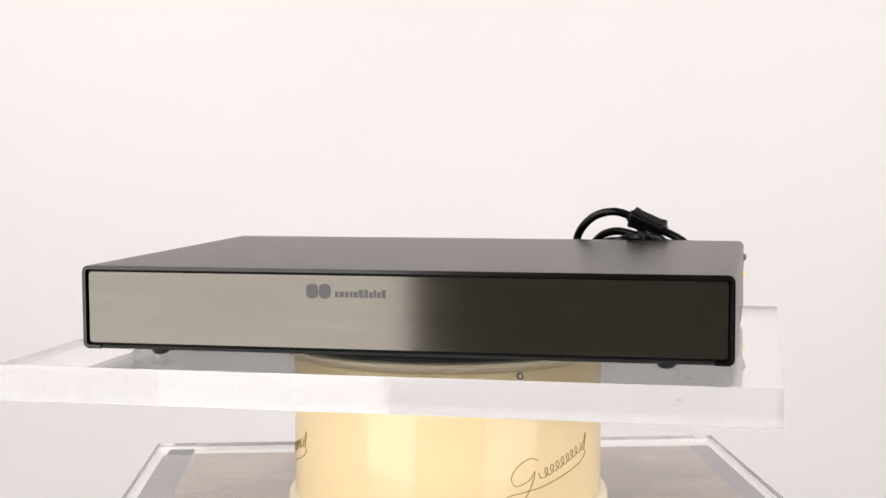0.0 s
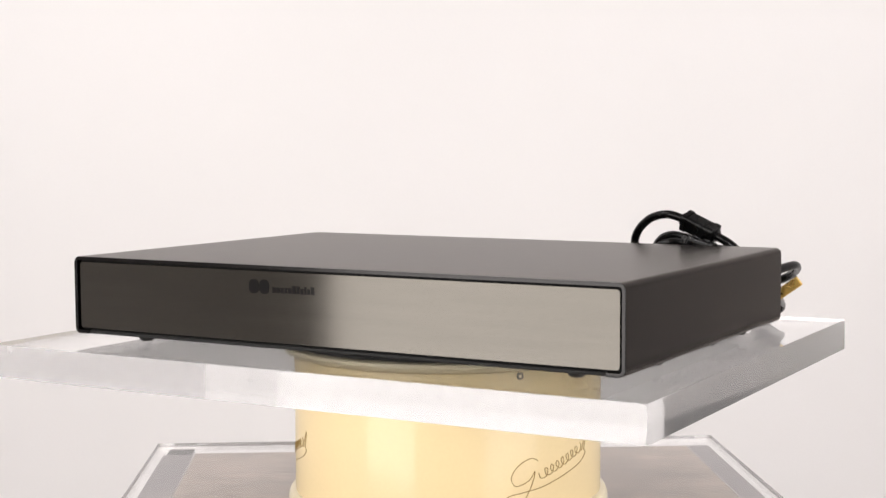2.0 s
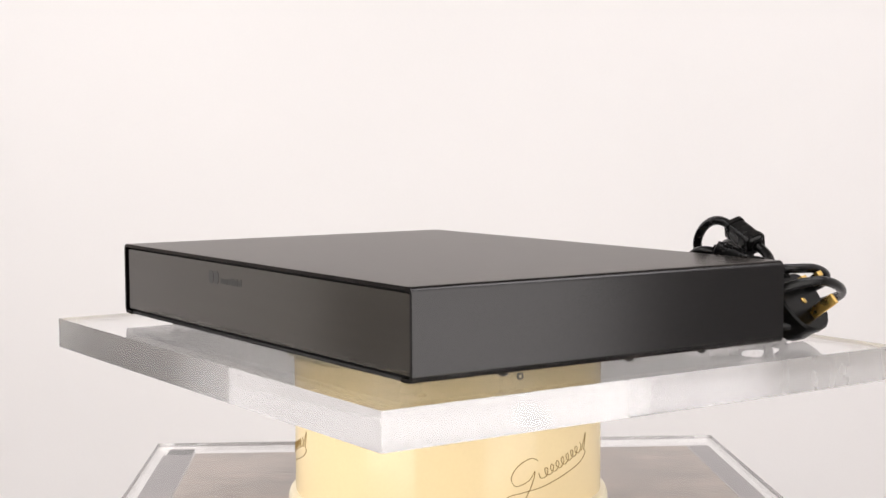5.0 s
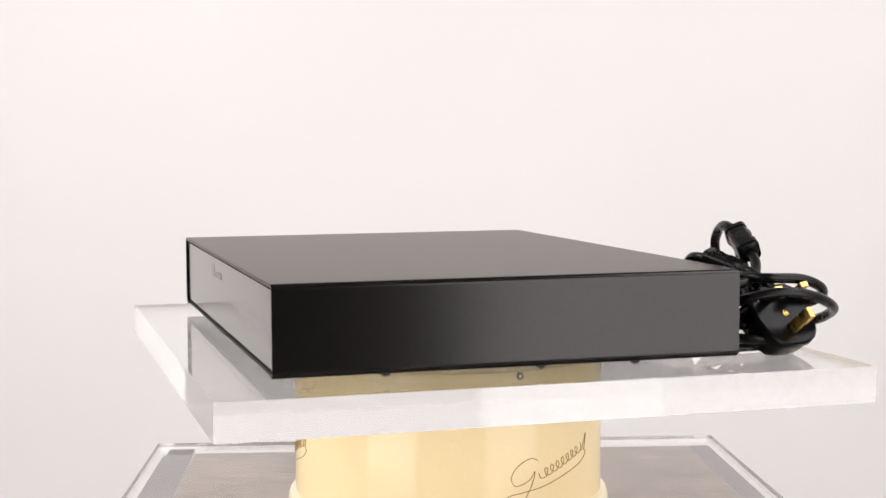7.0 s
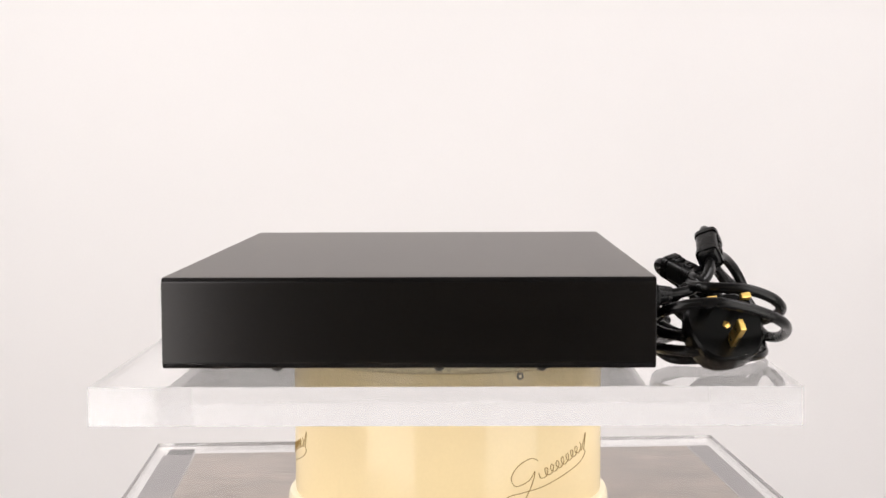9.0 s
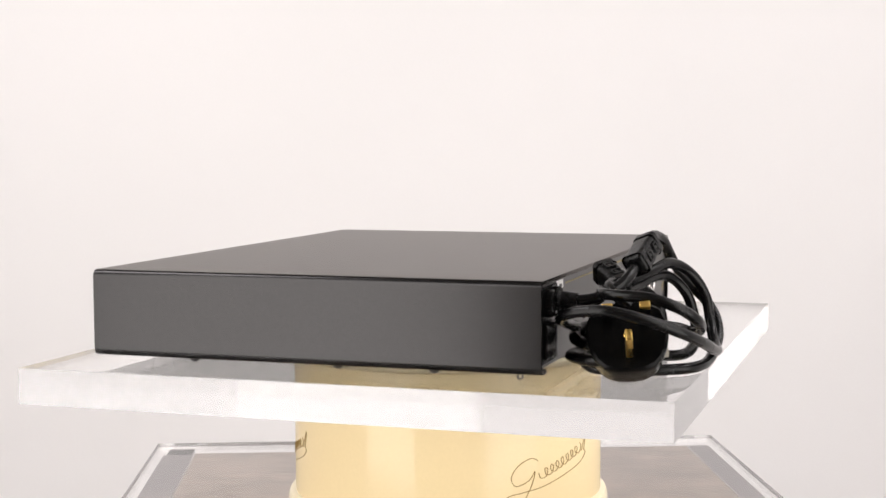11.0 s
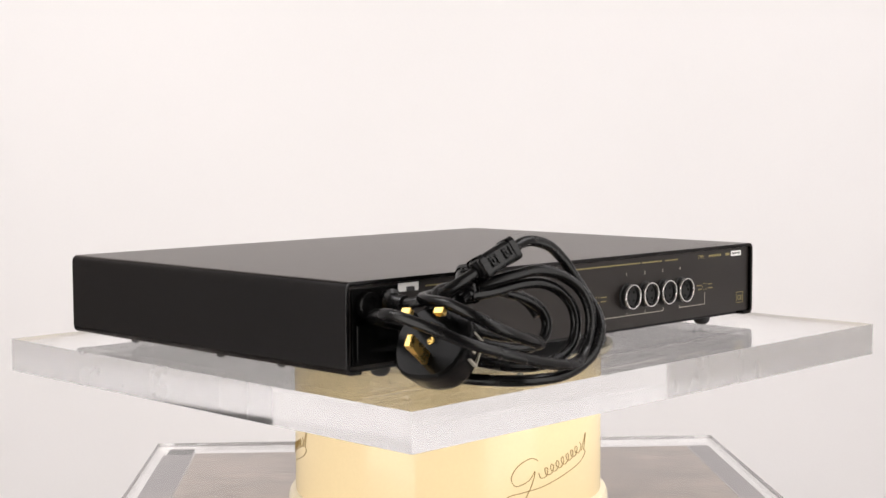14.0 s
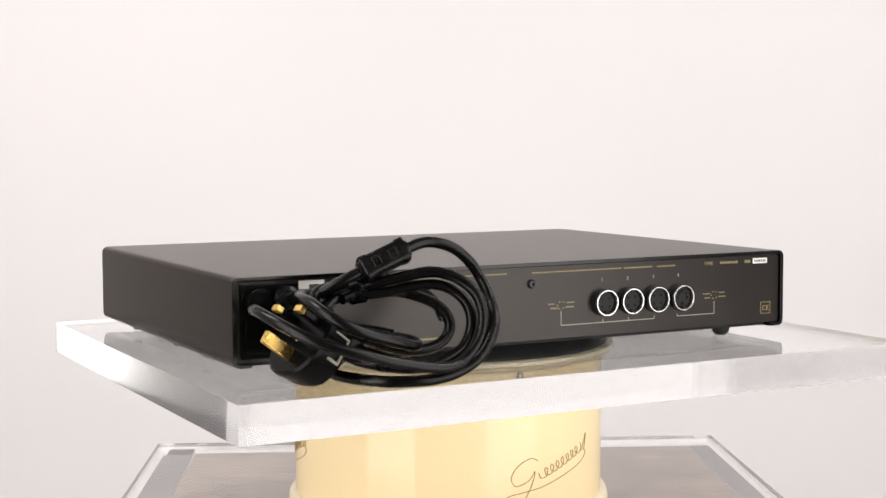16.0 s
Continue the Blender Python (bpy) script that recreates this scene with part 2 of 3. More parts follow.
def build_drum():
    drum = empty("turntable_drum", "glossy cream enamelled drum pedestal with bronze trade marks", "turntable drum")
    z0, z1 = BASE_Z, -0.0318
    part("body", lathe([(0.0, z0 + 0.0195), (DRUM_R, z0 + 0.0195), (DRUM_R, z1 - 0.0095), (0.0, z1 - 0.0095)], 128), M_CREAM, drum)
    part("collar", lathe([(0.0, z0 + 0.0001), (0.1212, z0 + 0.0001), (0.1214, z0 + 0.0145), (0.1200, z0 + 0.0182), (0.1163, z0 + 0.0194), (0.0, z0 + 0.0194)], 128), M_CREAM_RIM, drum, "pale cream collar")
    part("rim", lathe([(0.0, z1 - 0.009), (0.1175, z1 - 0.009), (0.1225, z1 - 0.0075), (0.1250, z1 - 0.0045), (0.1248, z1 - 0.0022), (0.1215, z1 - 0.0012), (0.0, z1 - 0.0012)], 128), M_CREAM_RIM, drum, "pale cream rounded rim")
    part("pad", lathe([(0.0, z1 - 0.0010), (0.1200, z1 - 0.0010), (0.1205, z1 - 0.0002), (0.1200, z1 + 0.00075), (0.0, z1 + 0.00075)], 96), M_FELT, drum, "dark grey felt pad")
    th = math.atan2(0.0499, 0.105)
    rot = Matrix.Rotation(th, 4, "Z") @ pose(0, -DRUM_R, -0.0445, 90)
    screw = part("screw", lathe([(0.0013, -0.001), (0.0026, -0.001), (0.0026, 0.0008), (0.0021, 0.0013), (0.0013, 0.0013)], 24, rot, closed=True), M_STEEL, drum, "small dark ring of a screw")
    part("screw_head", lathe([(0.0, -0.001), (0.0012, -0.001), (0.0012, 0.0006), (0.0, 0.0006)], 16, rot), M_CREAM_RIM, screw, "pale screw centre")
    emblem(drum, 0.0385, -0.1075)
    emblem(drum, 0.0385 - 0.2455, -0.1075)


# ---------------------------------------------------------------- what turns
PLATE_TOP, PLATE_THICK = -0.0074, 0.0236
XC, YC, W, D, H = 0.0021, -0.0205, 0.432, 0.3026, 0.0551
ZB = -0.0012
X0, X1, Y0, Y1 = XC - W / 2 - 0.0012, XC + W / 2, YC - D / 2, YC + D / 2


def build_plate():
    m = pose(-0.0065, 0.0008, 0, 0, 0, 0.25)
    plate = part("acrylic_turntable_plate", box((-0.2527, -0.2124, PLATE_TOP - PLATE_THICK), (0.2527, 0.2124, PLATE_TOP), 0.0, 1, m), M_ACRYLIC, smooth=False)
    plate.visible_shadow = False
    plate.data.materials.append(M_ACRYLIC_LIFTED)
    for p in plate.data.polygons:
        p.material_index = 1 if abs(p.normal.z) < 0.5 else 0
    return tagged(plate, "thick clear polished acrylic plate turning on a cream drum", "turntable plate")


def sleeve():
    """Folded steel sleeve: top, two sides and lips turned under, open front and back."""
    t, r, lip, n = 0.0026, 0.0046, 0.0126, 6

    def loop(inset):
        a0, a1, b0, b1, rr = X0 + inset, X1 - inset, ZB + inset, H - inset, r - inset
        out = [(X0 + lip, b0)]
        for cx, cz, s in ((a0 + rr, b0 + rr, 270), (a0 + rr, b1 - rr, 180), (a1 - rr, b1 - rr, 90), (a1 - rr, b0 + rr, 0)):
            for i in range(n + 1):
                a = radians(s - 90 * i / n)
                out.append((cx + rr * math.cos(a), cz + rr * math.sin(a)))
        out.append((X1 - lip, b0))
        return out

    bm = bmesh.new()
    outer, inner = loop(0.0), loop(t)
    grid = [[[bm.verts.new((x, y, z)) for x, z in path] for y in (Y0, Y1)] for path in (outer, inner)]
    k = len(outer)
    for i in range(k - 1):
        bm.faces.new((grid[0][0][i], grid[0][0][i + 1], grid[0][1][i + 1], grid[0][1][i]))
        bm.faces.new((grid[1][0][i], grid[1][1][i], grid[1][1][i + 1], grid[1][0][i + 1]))
        for e in (0, 1):
            bm.faces.new((grid[0][e][i], grid[1][e][i], grid[1][e][i + 1], grid[0][e][i + 1]))
    for i in (0, k - 1):
        bm.faces.new((grid[0][0][i], grid[0][1][i], grid[1][1][i], grid[1][0][i]))
    bmesh.ops.recalc_face_normals(bm, faces=bm.faces)
    rim = [e for e in bm.edges if len(e.link_faces) == 2 and e.calc_face_angle(0) > 1.0]
    bmesh.ops.bevel(bm, geom=rim, offset=0.00035, segments=2, profile=0.5, affect="EDGES")
    return bm


def rounded_slab(x0, x1, z0, z1, y0, y1, r, n=5):
    """An upright plate with rounded corners in x and z."""
    pts = []
    for cx, cz, s in ((x1 - r, z1 - r, 0), (x0 + r, z1 - r, 90), (x0 + r, z0 + r, 180), (x1 - r, z0 + r, 270)):
        for i in range(n + 1):
            a = radians(s + 90 * i / n)
            pts.append((cx + r * math.cos(a), cz + r * math.sin(a)))
    bm = bmesh.new()
    a = [bm.verts.new((x, y0, z)) for x, z in pts]
    b = [bm.verts.new((x, y1, z)) for x, z in pts]
    bm.faces.new(a)
    bm.faces.new(b[::-1])
    for i in range(len(pts)):
        j = (i + 1) % len(pts)
        bm.faces.new((a[i], b[i], b[j], a[j]))
    return bm


REAR_Y = Y1 - 0.0022


def rear_bar(x0, x1, z0, z1, mat, parent, name="print_bar"):
    return part(name, box((min(x0, x1), REAR_Y - 0.0002, z0), (max(x0, x1), REAR_Y + 0.00012, z1)), mat, parent, smooth=False)


def rear_words(words, x, z, size, mat, parent):
    return lettering("lettering", words, size, Matrix.Translation((x, REAR_Y + 0.0001, z)) @ pose(0, 0, 0, 90, 0, 180), mat, parent)


def bar_row(x_start, x_end, z, height, mat, parent, gap=0.0009, word=(0.003, 0.009)):
    """A line of print too fine to read: a run of short bars from x_start down to x_end."""
    rnd = random.Random(int(abs(x_start * 1e4)) + int(z * 1e5))
    x = x_start
    while x > x_end + 0.001:
        w = min(rnd.uniform(*word), x - x_end)
        rear_bar(x, x - w, z - height / 2, z + height / 2, mat, parent)
        x -= w + gap


def socket(parent, x, z, pins):
    m = Matrix.Translation((x, REAR_Y, z)) @ pose(0, 0, 0, -90)
    s = part("din_socket", lathe([(0.0096, -0.002), (0.0096, 0.0010), (0.0090, 0.0014), (0.0090, 0.0050), (0.0076, 0.0050), (0.0074, 0.0005), (0.0074, -0.002)], 40, m, closed=True), M_INSERT, parent, "round black socket with bright rim")
    part("rim", lathe([(0.0092, 0.0044), (0.0092, 0.0060), (0.0089, 0.0065), (0.0083, 0.0065), (0.0079, 0.0059), (0.0079, 0.0044)], 48, m, closed=True), M_CHROME, s, "thin nickel rim")
    part("insert", lathe([(0.0, -0.001), (0.0074, -0.001), (0.0074, 0.0034), (0.0070, 0.0038), (0.0, 0.0038)], 36, m), M_INSERT, s, "black socket insert")
    part("key", box((-0.0012, 0.0060, 0.0030), (0.0012, 0.0076, 0.0056), 0.0003, 1, m), M_INSERT, s)
    for a in pins:
        px, pz = 0.0042 * math.sin(radians(a)), 0.0042 * math.cos(radians(a))
        part("contact", lathe([(0.0, 0.0036), (0.00095, 0.0036), (0.00095, 0.0040), (0.0006, 0.0040), (0.0004, 0.0034), (0.0, 0.0034)], 12, m @ Matrix.Translation((px, -pz, 0))), M_PLUG, s, "tiny black contact hole")
    return s


def build_amplifier():
    amp = empty("amplifier_power_supply", "slim black powder-coated hi-fi power supply with brushed dark front", "hi-fi unit")
    part("case", sleeve(), M_POWDER, amp, "folded black steel sleeve")
    part("bottom_tray", box((X0 + 0.0129, Y0 + 0.0008, ZB + 0.0003), (X1 - 0.0129, Y1 - 0.0060, 0.0014), 0.0005, 1), M_TRAY, amp, "black steel bottom tray", smooth=False)
    # front
    front_y = Y0 + 0.0016
    panel = part("front_panel", rounded_slab(X0 + 0.0044, X1 - 0.0044, 0.0030, H - 0.0042, front_y, front_y + 0.006, 0.0022), M_PANEL, amp, "satin brushed dark metal front panel")
    part("gap_frame", rounded_slab(X0 + 0.0022, X1 - 0.0022, 0.0011, H - 0.0022, front_y + 0.0032, front_y + 0.0052, 0.003), M_TRAY, amp, "black recess round the panel")
    y = front_y - 0.00012
    for cx in (-0.0532, -0.0446):
        part("logo_shape", rounded_slab(cx - 0.0041, cx + 0.0041, 0.0357, 0.0453, y, y + 0.0004, 0.0034), M_WINDOW, panel, "plain dark rounded logo shape")
    rnd = random.Random(5)
    x = -0.0378
    while x < -0.0048:
        w = rnd.uniform(0.0018, 0.0030)
        part("logo_bar", box((x, y, 0.0368), (x + w, y + 0.0004, 0.0405 + (0.0014 if rnd.random() < 0.25 else 0))), M_WINDOW, panel, smooth=False)
        x += w + 0.0007
    # rear
    rear = part("rear_panel", rounded_slab(X0 + 0.0030, X1 - 0.0030, 0.0018, H - 0.0030, REAR_Y - 0.004, REAR_Y, 0.0022), M_REAR, amp, "black rear panel with gold print")
    for x, pins in ((-0.0547, (-45, 45, 135, 225)), (-0.0765, (-45, 45, 135, 225)), (-0.0987, (-45, 45, 135, 225)), (-0.1205, (-90, -45, 0, 45, 90, 180))):
        socket(rear, x, 0.0248, pins)
    for word, x in (("1", -0.0540), ("2", -0.0757), ("3", -0.0976), ("4", -0.1195)):
        rear_words(word, x, 0.0395, 0.0036, M_PRINT_PALE, rear)
    rear_words("TYPE", -0.1467, 0.0466, 0.0036, M_PRINT, rear)
    bar_row(-0.1575, -0.1735, 0.0479, 0.0018, M_PRINT, rear, 0.0008, (0.0010, 0.0016))
    bar_row(-0.1800, -0.1860, 0.0479, 0.0020, M_PRINT, rear, 0.0005, (0.001, 0.0016))
    rear_words("CE", -0.2000, 0.0106, 0.0054, M_PRINT, rear)
    for x0, x1, z0, z1 in ((-0.1954, -0.1958, 0.0086, 0.0166), (-0.2042, -0.2046, 0.0086, 0.0166), (-0.1954, -0.2046, 0.0082, 0.0086), (-0.1954, -0.2046, 0.0166, 0.0170)):
        rear_bar(x0, x1, z0, z1, M_PRINT, rear, "mark_frame")
    bar_row(0.0029, -0.0700, 0.0480, 0.0010, M_PRINT, rear, 0.00055, (0.0007, 0.0016))
    bar_row(-0.0725, -0.0965, 0.0479, 0.0010, M_PRINT, rear, 0.00055, (0.0007, 0.0016))
    bar_row(-0.1010, -0.1165, 0.0478, 0.0010, M_PRINT, rear, 0.00055, (0.0007, 0.0016))
    bar_row(0.0600, 0.0220, 0.0483, 0.0010, M_PRINT, rear, 0.00055, (0.0007, 0.0016))
    bar_row(0.1500, 0.0700, 0.0480, 0.0010, M_PRINT, rear, 0.00055, (0.0007, 0.0016))
    bar_row(0.1000, 0.0640, 0.0082, 0.0013, M_PRINT, rear, 0.0006, (0.0008, 0.0018))
    # bracket lines below the sockets
    lw = 0.00025
    for x0, x1, z0, z1 in ((-0.0203 + lw, -0.0203 - lw, 0.0105, 0.0205), (-0.0203, -0.0985, 0.0104, 0.0109), (-0.0547 + lw, -0.0547 - lw, 0.0109, 0.0130), (-0.0765 + lw, -0.0765 - lw, 0.0109, 0.0130), (-0.0987 + lw, -0.0987 - lw, 0.0104, 0.0130),
                           (-0.1190 + lw, -0.1190 - lw, 0.0109, 0.0130), (-0.1190, -0.1521, 0.0109, 0.0114), (-0.1521 + lw, -0.1521 - lw, 0.0109, 0.0200)):
        rear_bar(x0, x1, z0, z1, M_PRINT_PALE, rear, "print_line")
    # pin-out diagrams
    for cx in (-0.0203, -0.1521):
        for a in range(5):
            an = radians(-40 + a * 65)
            part("print_dot", lathe([(0.0, -0.0002), (0.0005, -0.0002), (0.0005, 0.0001), (0.0, 0.0001)], 10, Matrix.Translation((cx + 0.0028 * math.sin(an), REAR_Y, 0.0246 + 0.0026 * math.cos(an))) @ pose(0, 0, 0, -90)), M_PRINT, rear, smooth=False)
        for dx, dz in ((0.0102, 0.0012), (0.0086, -0.0018), (-0.0046, 0.0016), (-0.0040, -0.0014)):
            bar_row(cx + dx, cx + dx - 0.0062, 0.0246 + dz, 0.0009, M_PRINT, rear, 0.0006, (0.0008, 0.0014))
    # labels
    for x0, x1, z0, z1 in ((-0.1876, -0.2010, 0.0460, 0.0499), (0.1735, 0.1560, 0.0458, 0.0512)):
        lab = part("label", box((min(x0, x1), REAR_Y - 0.0002, z0), (max(x0, x1), REAR_Y + 0.00012, z1)), M_LABEL, rear, "small white label", smooth=False)
        if x0 > 0:
            part("label_bar", box((x1 + 0.0035, REAR_Y, z0), (x1 + 0.0105, REAR_Y + 0.0002, z0 + 0.0028)), M_INK, lab, smooth=False)
            continue
        rnd, x = random.Random(3), max(x0, x1) - 0.0012
        while x > min(x0, x1) + 0.002:
            part("label_bar", box((x - 0.0010, REAR_Y, (z0 + z1) / 2 - 0.0009), (x, REAR_Y + 0.0002, (z0 + z1) / 2 + 0.0009)), M_INK, lab, smooth=False)
            x -= rnd.uniform(0.0014, 0.0019)
    # screw, fuse holder and black end plate
    flat = pose(0, 0, 0, -90)
    part("panel_screw", lathe([(0.0, -0.001), (0.0031, -0.001), (0.0031, 0.0012), (0.0024, 0.0021), (0.0012, 0.0022), (0.0011, 0.0008), (0.0, 0.0008)], 24, Matrix.Translation((0.0035, REAR_Y, 0.0405)) @ flat), M_STEEL, rear, "dark hex-socket screw")
    part("fuse_holder", lathe([(0.0, -0.001), (0.0085, -0.001), (0.0085, 0.0045), (0.0076, 0.0060), (0.0050, 0.0062), (0.0046, 0.0050), (0.0, 0.0050)], 32, Matrix.Translation((0.2010, REAR_Y, 0.0405)) @ flat), M_PLUG, rear, "round black fuse holder")
    part("strain_relief", lathe([(0.0, -0.001), (0.0086, -0.001), (0.0086, 0.005), (0.0062, 0.0065), (0.0050, 0.016), (0.0, 0.016)], 28, Matrix.Translation((0.1830, REAR_Y, 0.0405)) @ flat), M_FERRITE, rear, "black rubber strain relief")
    # One thin near-black plate covers this whole end of the rear panel.
    part("rear_end_plate", box((0.1745, REAR_Y - 0.001, 0.004), (0.2125, REAR_Y + 0.0012, 0.0505), 0.0006, 2), M_PLUG, rear, "flat black rectangular plate at the end of the rear panel")
    part("inlet_shroud", box((0.1870, REAR_Y + 0.0010, 0.007), (0.2100, REAR_Y + 0.0035, 0.029), 0.0012, 2), M_PLUG, rear)
    # underside
    for x in (-0.1705, 0.1747):
        for y in (-0.145, 0.1132):
            part("foot", lathe([(0.0, PLATE_TOP), (0.0035, PLATE_TOP), (0.0055, PLATE_TOP + 0.0014), (0.0066, PLATE_TOP + 0.0038), (0.0066, 0.0008), (0.0, 0.0008)], 28, Matrix.Translation((x, y, 0))), M_RUBBER, amp, "round black rubber foot")
    for x in (X0 + 0.0075, X1 - 0.0075):
        for y in (-0.102, -0.002, 0.0614):
            part("case_screw", lathe([(0.0, -0.0033), (0.0018, -0.0035), (0.0032, -0.0024), (0.0033, -0.0008), (0.0, -0.0008)], 18, Matrix.Translation((x, y, 0))), M_STEEL, amp, "dark domed case screw")
    for x in (-0.186, 0.190):
        part("tray_rivet", lathe([(0.0, -0.0032), (0.0022, -0.0030), (0.0034, -0.0018), (0.0034, -0.0004), (0.0, -0.0004)], 16, Matrix.Translation((x, -0.148, 0))), M_STEEL, amp)
    return amp


def build_cord():
    cord = empty("power_cord", "coiled black mains cord with brass-pinned plug and ferrite", "power cord")
    r = 0.0035
    runs = [
        # from the strain relief through the ferrite and round the outer turn
        [(0.183, 0.142, 0.0405), (0.1805, 0.155, 0.0425), (0.173, 0.1655, 0.0475), (0.1627, 0.1716, 0.0541), (0.150, 0.1738, 0.0602), (0.136, 0.1755, 0.0664), (0.1225, 0.177, 0.0722), (0.108, 0.177, 0.0760), (0.0925, 0.180, 0.0725), (0.081, 0.1825, 0.063), (0.0752, 0.187, 0.052), (0.0745, 0.196, 0.041), (0.0775, 0.207, 0.031), (0.083, 0.214, 0.021), (0.092, 0.217, 0.010), (0.104, 0.216, 0.002), (0.120, 0.2145, -0.0025), (0.138, 0.2113, -0.0033), (0.152, 0.203, -0.0033), (0.162, 0.186, -0.0033), (0.166, 0.165, -0.0032), (0.163, 0.148, -0.003), (0.150, 0.140, 0.002), (0.135, 0.142, 0.008)],
        # turn that crosses in front of the plug
        [(0.160, 0.138, 0.022), (0.178, 0.1365, 0.026), (0.196, 0.1372, 0.0305), (0.207, 0.142, 0.0345), (0.213, 0.154, 0.0378), (0.2165, 0.172, 0.0385), (0.211, 0.194, 0.033), (0.198, 0.211, 0.025), (0.175, 0.219, 0.017), (0.150, 0.2215, 0.010), (0.127, 0.221, 0.0055), (0.110, 0.218, 0.005), (0.097, 0.214, 0.011), (0.089, 0.211, 0.021), (0.086, 0.208, 0.034), (0.088, 0.202, 0.046), (0.097, 0.194, 0.055), (0.110, 0.187, 0.0585), (0.125, 0.181, 0.056), (0.140, 0.173, 0.052), (0.153, 0.163, 0.047), (0.163, 0.153, 0.040), (0.165, 0.142, 0.030)],
        # folded strand: out past the pins and back
        [(0.146, 0.167, 0.047), (0.168, 0.158, 0.046), (0.183, 0.160, 0.0455), (0.190, 0.170, 0.0455), (0.1915, 0.190, 0.0445), (0.188, 0.206, 0.039), (0.178, 0.2145, 0.032), (0.163, 0.216, 0.026), (0.147, 0.2135, 0.021), (0.134, 0.209, 0.0175), (0.1285, 0.203, 0.0175), (0.132, 0.198, 0.0195), (0.143, 0.195, 0.0215), (0.157, 0.190, 0.0245), (0.170, 0.184, 0.030), (0.1785, 0.176, 0.037), (0.1800, 0.168, 0.0435), (0.172, 0.162, 0.0485), (0.158, 0.161, 0.050), (0.144, 0.165, 0.049)],
        # middle turn
        [(0.150, 0.168, 0.0445), (0.135, 0.172, 0.046), (0.118, 0.178, 0.0495), (0.104, 0.184, 0.050), (0.094, 0.190, 0.045), (0.089, 0.196, 0.036), (0.0895, 0.200, 0.025), (0.096, 0.203, 0.014), (0.108, 0.204, 0.007), (0.124, 0.202, 0.003), (0.140, 0.195, 0.003), (0.155, 0.183, 0.006), (0.163, 0.168, 0.010), (0.162, 0.152, 0.013), (0.150, 0.142, 0.017)],
        # inner turn, close to the panel
        [(0.135, 0.163, 0.046), (0.120, 0.166, 0.0445), (0.106, 0.171, 0.040), (0.097, 0.1755, 0.034), (0.0935, 0.179, 0.026), (0.096, 0.181, 0.018), (0.105, 0.182, 0.012), (0.120, 0.180, 0.010), (0.138, 0.172, 0.014), (0.152, 0.158, 0.022), (0.165, 0.146, 0.034)],
        # strand through the second ferrite
        [(0.163, 0.171, 0.043), (0.152, 0.166, 0.0463), (0.1415, 0.157, 0.0507), (0.131, 0.1485, 0.055), (0.121, 0.1450, 0.0550), (0.110, 0.147, 0.050), (0.101, 0.155, 0.044), (0.096, 0.166, 0.036), (0.095, 0.174, 0.028)],
        # low turns between the plug and the panel
        [(0.118, 0.150, 0.016), (0.136, 0.140, 0.019), (0.154, 0.1365, 0.0165), (0.170, 0.140, 0.0150), (0.182, 0.150, 0.0140), (0.186, 0.164, 0.013)],
        [(0.112, 0.160, 0.006), (0.134, 0.146, 0.0055), (0.158, 0.1375, 0.0050), (0.178, 0.1390, 0.0055), (0.192, 0.150, 0.0060), (0.197, 0.166, 0.006)],
        # lead into the plug
        [(0.177, 0.172, 0.032), (0.170, 0.168, 0.040), (0.160, 0.166, 0.045), (0.146, 0.168, 0.046)],
    ]
    bm = bmesh.new()
    for run in runs:
        tube(bm, spline(run, 8), r, 14)
    part("cord", bm, M_CORD, cord, "black round flexible cord")

    # two clamp-on ferrites: rounded clamshells with a seam and a pair of latch loops
    for a, b, face in (((0.1510, 0.1736, 0.0598), (0.1225, 0.1770, 0.0722), (0.25, 0.90, 0.35)), ((0.1525, 0.1665, 0.0460), (0.1315, 0.1490, 0.0550), (0.75, 0.45, 0.45))):
        a, b = Vector(a), Vector(b)
        axis = (b - a).normalized()
        across = Vector(face)
        across = (across - axis * across.dot(axis)).normalized()
        fm = Matrix.Translation((a + b) / 2) @ Matrix((across, axis.cross(across), axis)).transposed().to_4x4()
        half, k = (b - a).length / 2, 0.0072
        ferrite = part("ferrite", box((-k, -k, -half), (k, k, half), 0.0034, 4, fm), M_FERRITE, cord, "glossy black clamp-on ferrite core")
        for sz in (-1, 1):
            part("collar", lathe([(0.0038, sz * half - 0.001), (0.0056, sz * half - 0.001), (0.0054, sz * (half + 0.0012)), (0.0038, sz * (half + 0.0012))], 24, fm, closed=True), M_FERRITE, ferrite)
            part("end_rib", box((-k - 0.0006, -k - 0.0006, sz * half * 0.80 - 0.0016), (k + 0.0006, k + 0.0006, sz * half * 0.80 + 0.0016), 0.0036, 4, fm), M_FERRITE, ferrite)
            c = sz * half * 0.36
            for lo, hi in (((-0.0034, c - 0.0030), (0.0034, c - 0.0018)), ((-0.0034, c + 0.0018), (0.0034, c + 0.0030)), ((-0.0034, c - 0.0018), (-0.0022, c + 0.0018)), ((0.0022, c - 0.0018), (0.0034, c + 0.0018))):
                part("latch", box((k - 0.0004, *lo), (k + 0.0012, *hi), 0.0003, 1, fm), M_FERRITE, ferrite, smooth=False)
            part("catch", box((k - 0.0004, -0.0012, c - 0.0010), (k + 0.0010, 0.0012, c + 0.0010), 0.0003, 1, fm), M_FERRITE, ferrite, smooth=False)

    # plug, lying tilted with its pins out
    n = Vector((0.79, 0.15, 0.59)).normalized()
    w = Vector((-0.27, 0.96, 0.05))
    w = (w - n * w.dot(n)).normalized()
    e = w.cross(n).normalized()
    if e.z > 0:
        e = -e
    fc = Vector((0.1932, 0.1772, 0.0232))
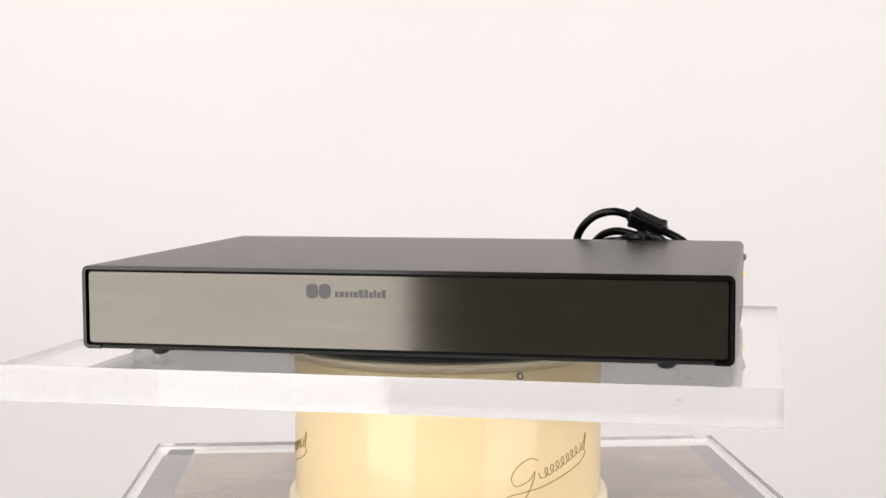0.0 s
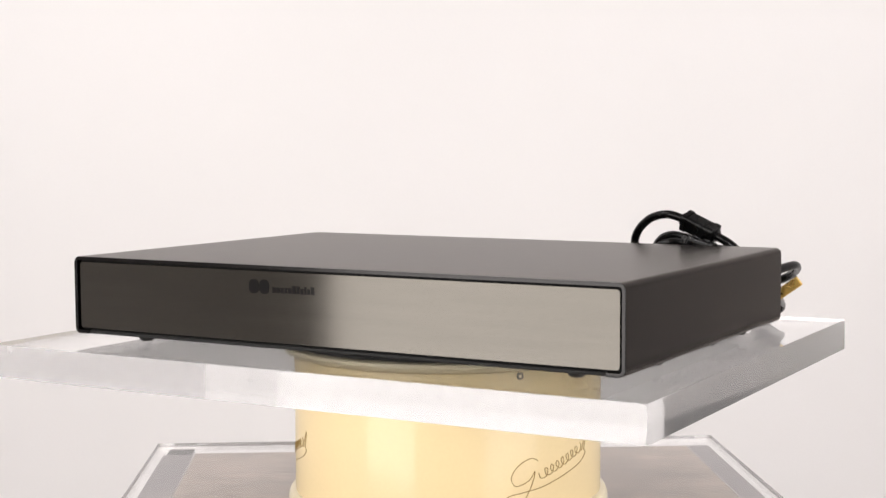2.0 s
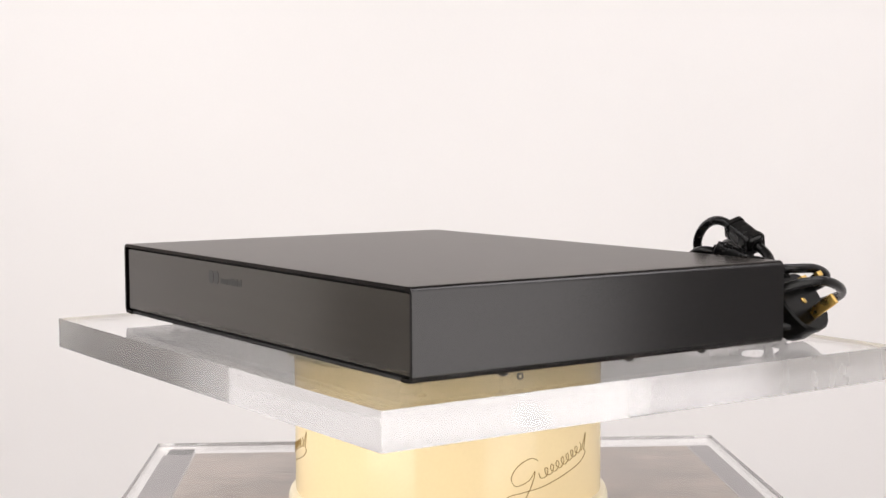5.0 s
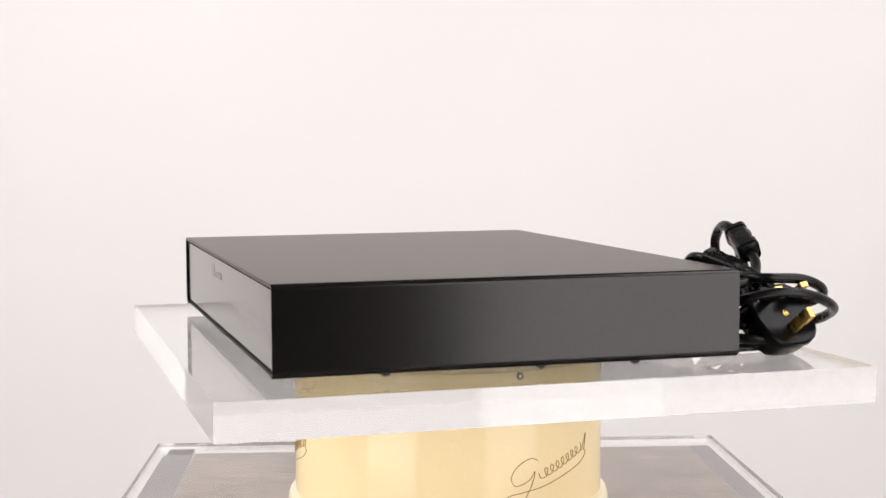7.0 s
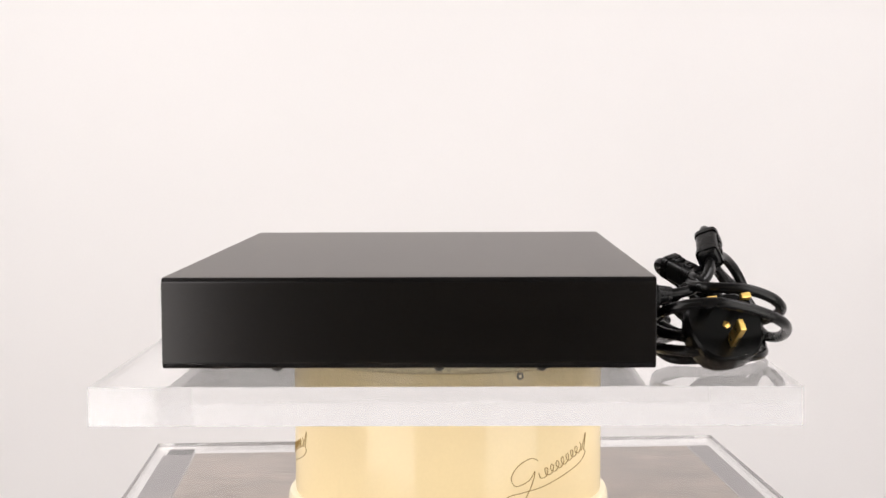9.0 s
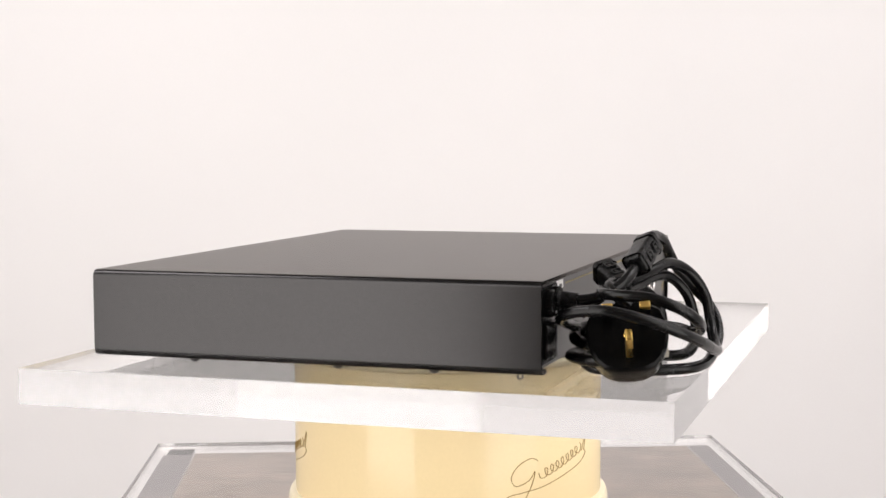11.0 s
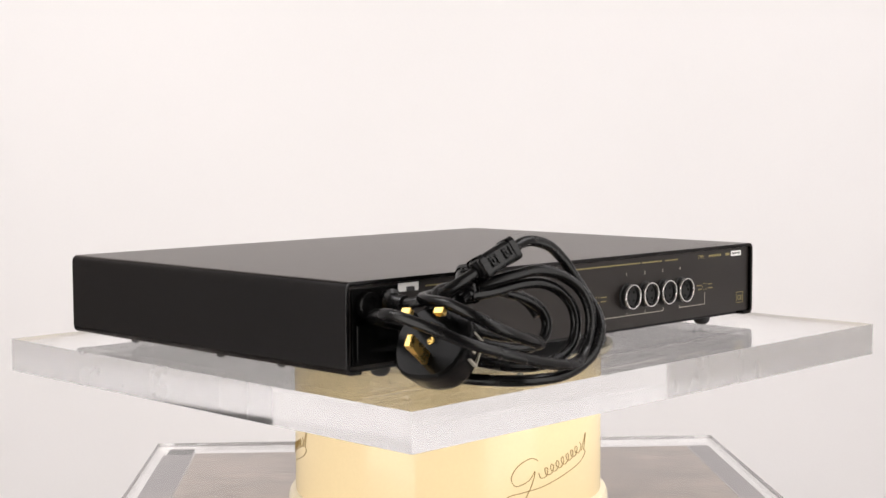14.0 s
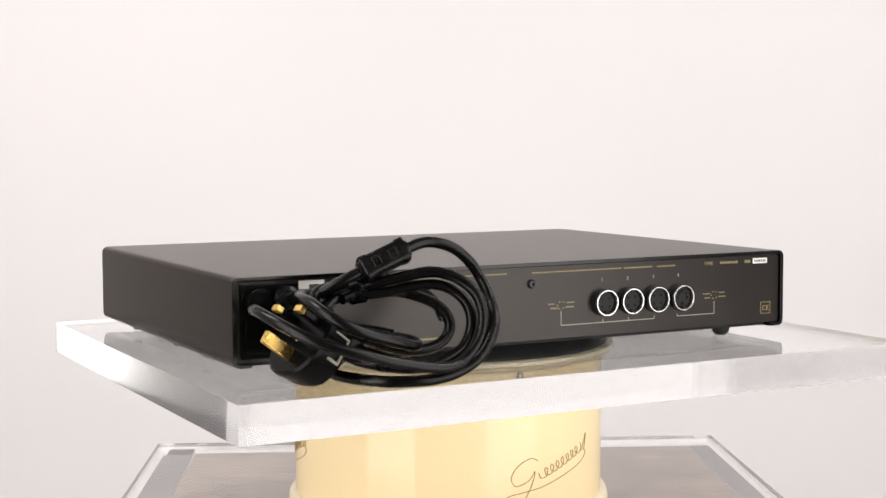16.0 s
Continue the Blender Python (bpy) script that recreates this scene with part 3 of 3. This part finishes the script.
    pm = Matrix.Translation(fc) @ Matrix((w, e, n)).transposed().to_4x4()
    outline = [(25.0, -6), (24.5, 2), (22.8, 10), (19.8, 16.8), (15.4, 21.6), (9.2, 24.4), (0.0, 25.2), (-9.2, 24.4), (-15.4, 21.6), (-19.8, 16.8), (-22.8, 10), (-24.5, 2), (-25.0, -6), (-21.5, -16), (-13, -21.5), (0, -22.5), (13, -21.5), (21.5, -16)]
    outline = [(x / 1000, y / 1000) for x, y in outline]
    count = len(outline)
    bm = bmesh.new()
    rings = []
    for depth, k in ((0.0, 0.93), (-0.0015, 0.99), (-0.0045, 1.0), (-0.0060, 0.965), (-0.0165, 0.935), (-0.0215, 0.87), (-0.0232, 0.78)):
        rings.append([bm.verts.new((x * k, y * k, depth)) for x, y in outline])
    for p, q in zip(rings, rings[1:]):
        for i in range(count):
            bm.faces.new((p[i], p[(i + 1) % count], q[(i + 1) % count], q[i]))
    bm.faces.new(rings[0])
    bm.faces.new(rings[-1][::-1])
    bm.transform(pm)
    plug = part("plug", bm, M_PLUG, cord, "glossy black three-pin mains plug")
    part("pin", box((-0.0020, 0.0085, -0.002), (0.0020, 0.0165, 0.0215), 0.0006, 2, pm), M_BRASS, plug, "long brass earth pin", smooth=False)
    for x in (-0.0111, 0.0111):
        part("pin", box((x - 0.0032, -0.0117, 0.0128), (x + 0.0032, -0.0077, 0.0172), 0.0005, 2, pm), M_BRASS, plug, "brass pin", smooth=False)
        part("sleeve", box((x - 0.0031, -0.0116, -0.002), (x + 0.0031, -0.0078, 0.0129), 0.0004, 1, pm), M_PLUG, plug, "black insulating pin sleeve", smooth=False)
    for y0, y1, z0, z1 in ((-0.0085, -0.0074, -0.0178, -0.0065), (-0.0085, 0.0085, -0.0178, -0.0168), (0.0074, 0.0085, -0.0178, -0.0095), (-0.0020, 0.0030, -0.0125, -0.0095)):
        part("mark_bar", box((0.0215, y0, z0), (0.0240, y1, z1), 0.0, 1, pm), M_PRINT_PALE, plug, "pale grey moulded mark", smooth=False)
    part("plug_screw", lathe([(0.0, -0.001), (0.0025, -0.001), (0.0025, 0.0004), (0.0020, 0.0007), (0.0, 0.0007)], 20, pm @ Matrix.Translation((0, 0.0010, 0))), M_BRASS, plug, "dull brass centre screw")
    return cord


build_room()
build_base()
build_drum()
TURNING = [build_plate(), build_amplifier(), build_cord()]


# ---------------------------------------------------------------- turning
def motions():
    rows = [(0.5 * i, pose(0, 0, 0, 0, 0, -12.30 - 8.7345 * 0.5 * i)) for i in range(33)]
    for thing in TURNING:
        walk(thing, rows)


motions()
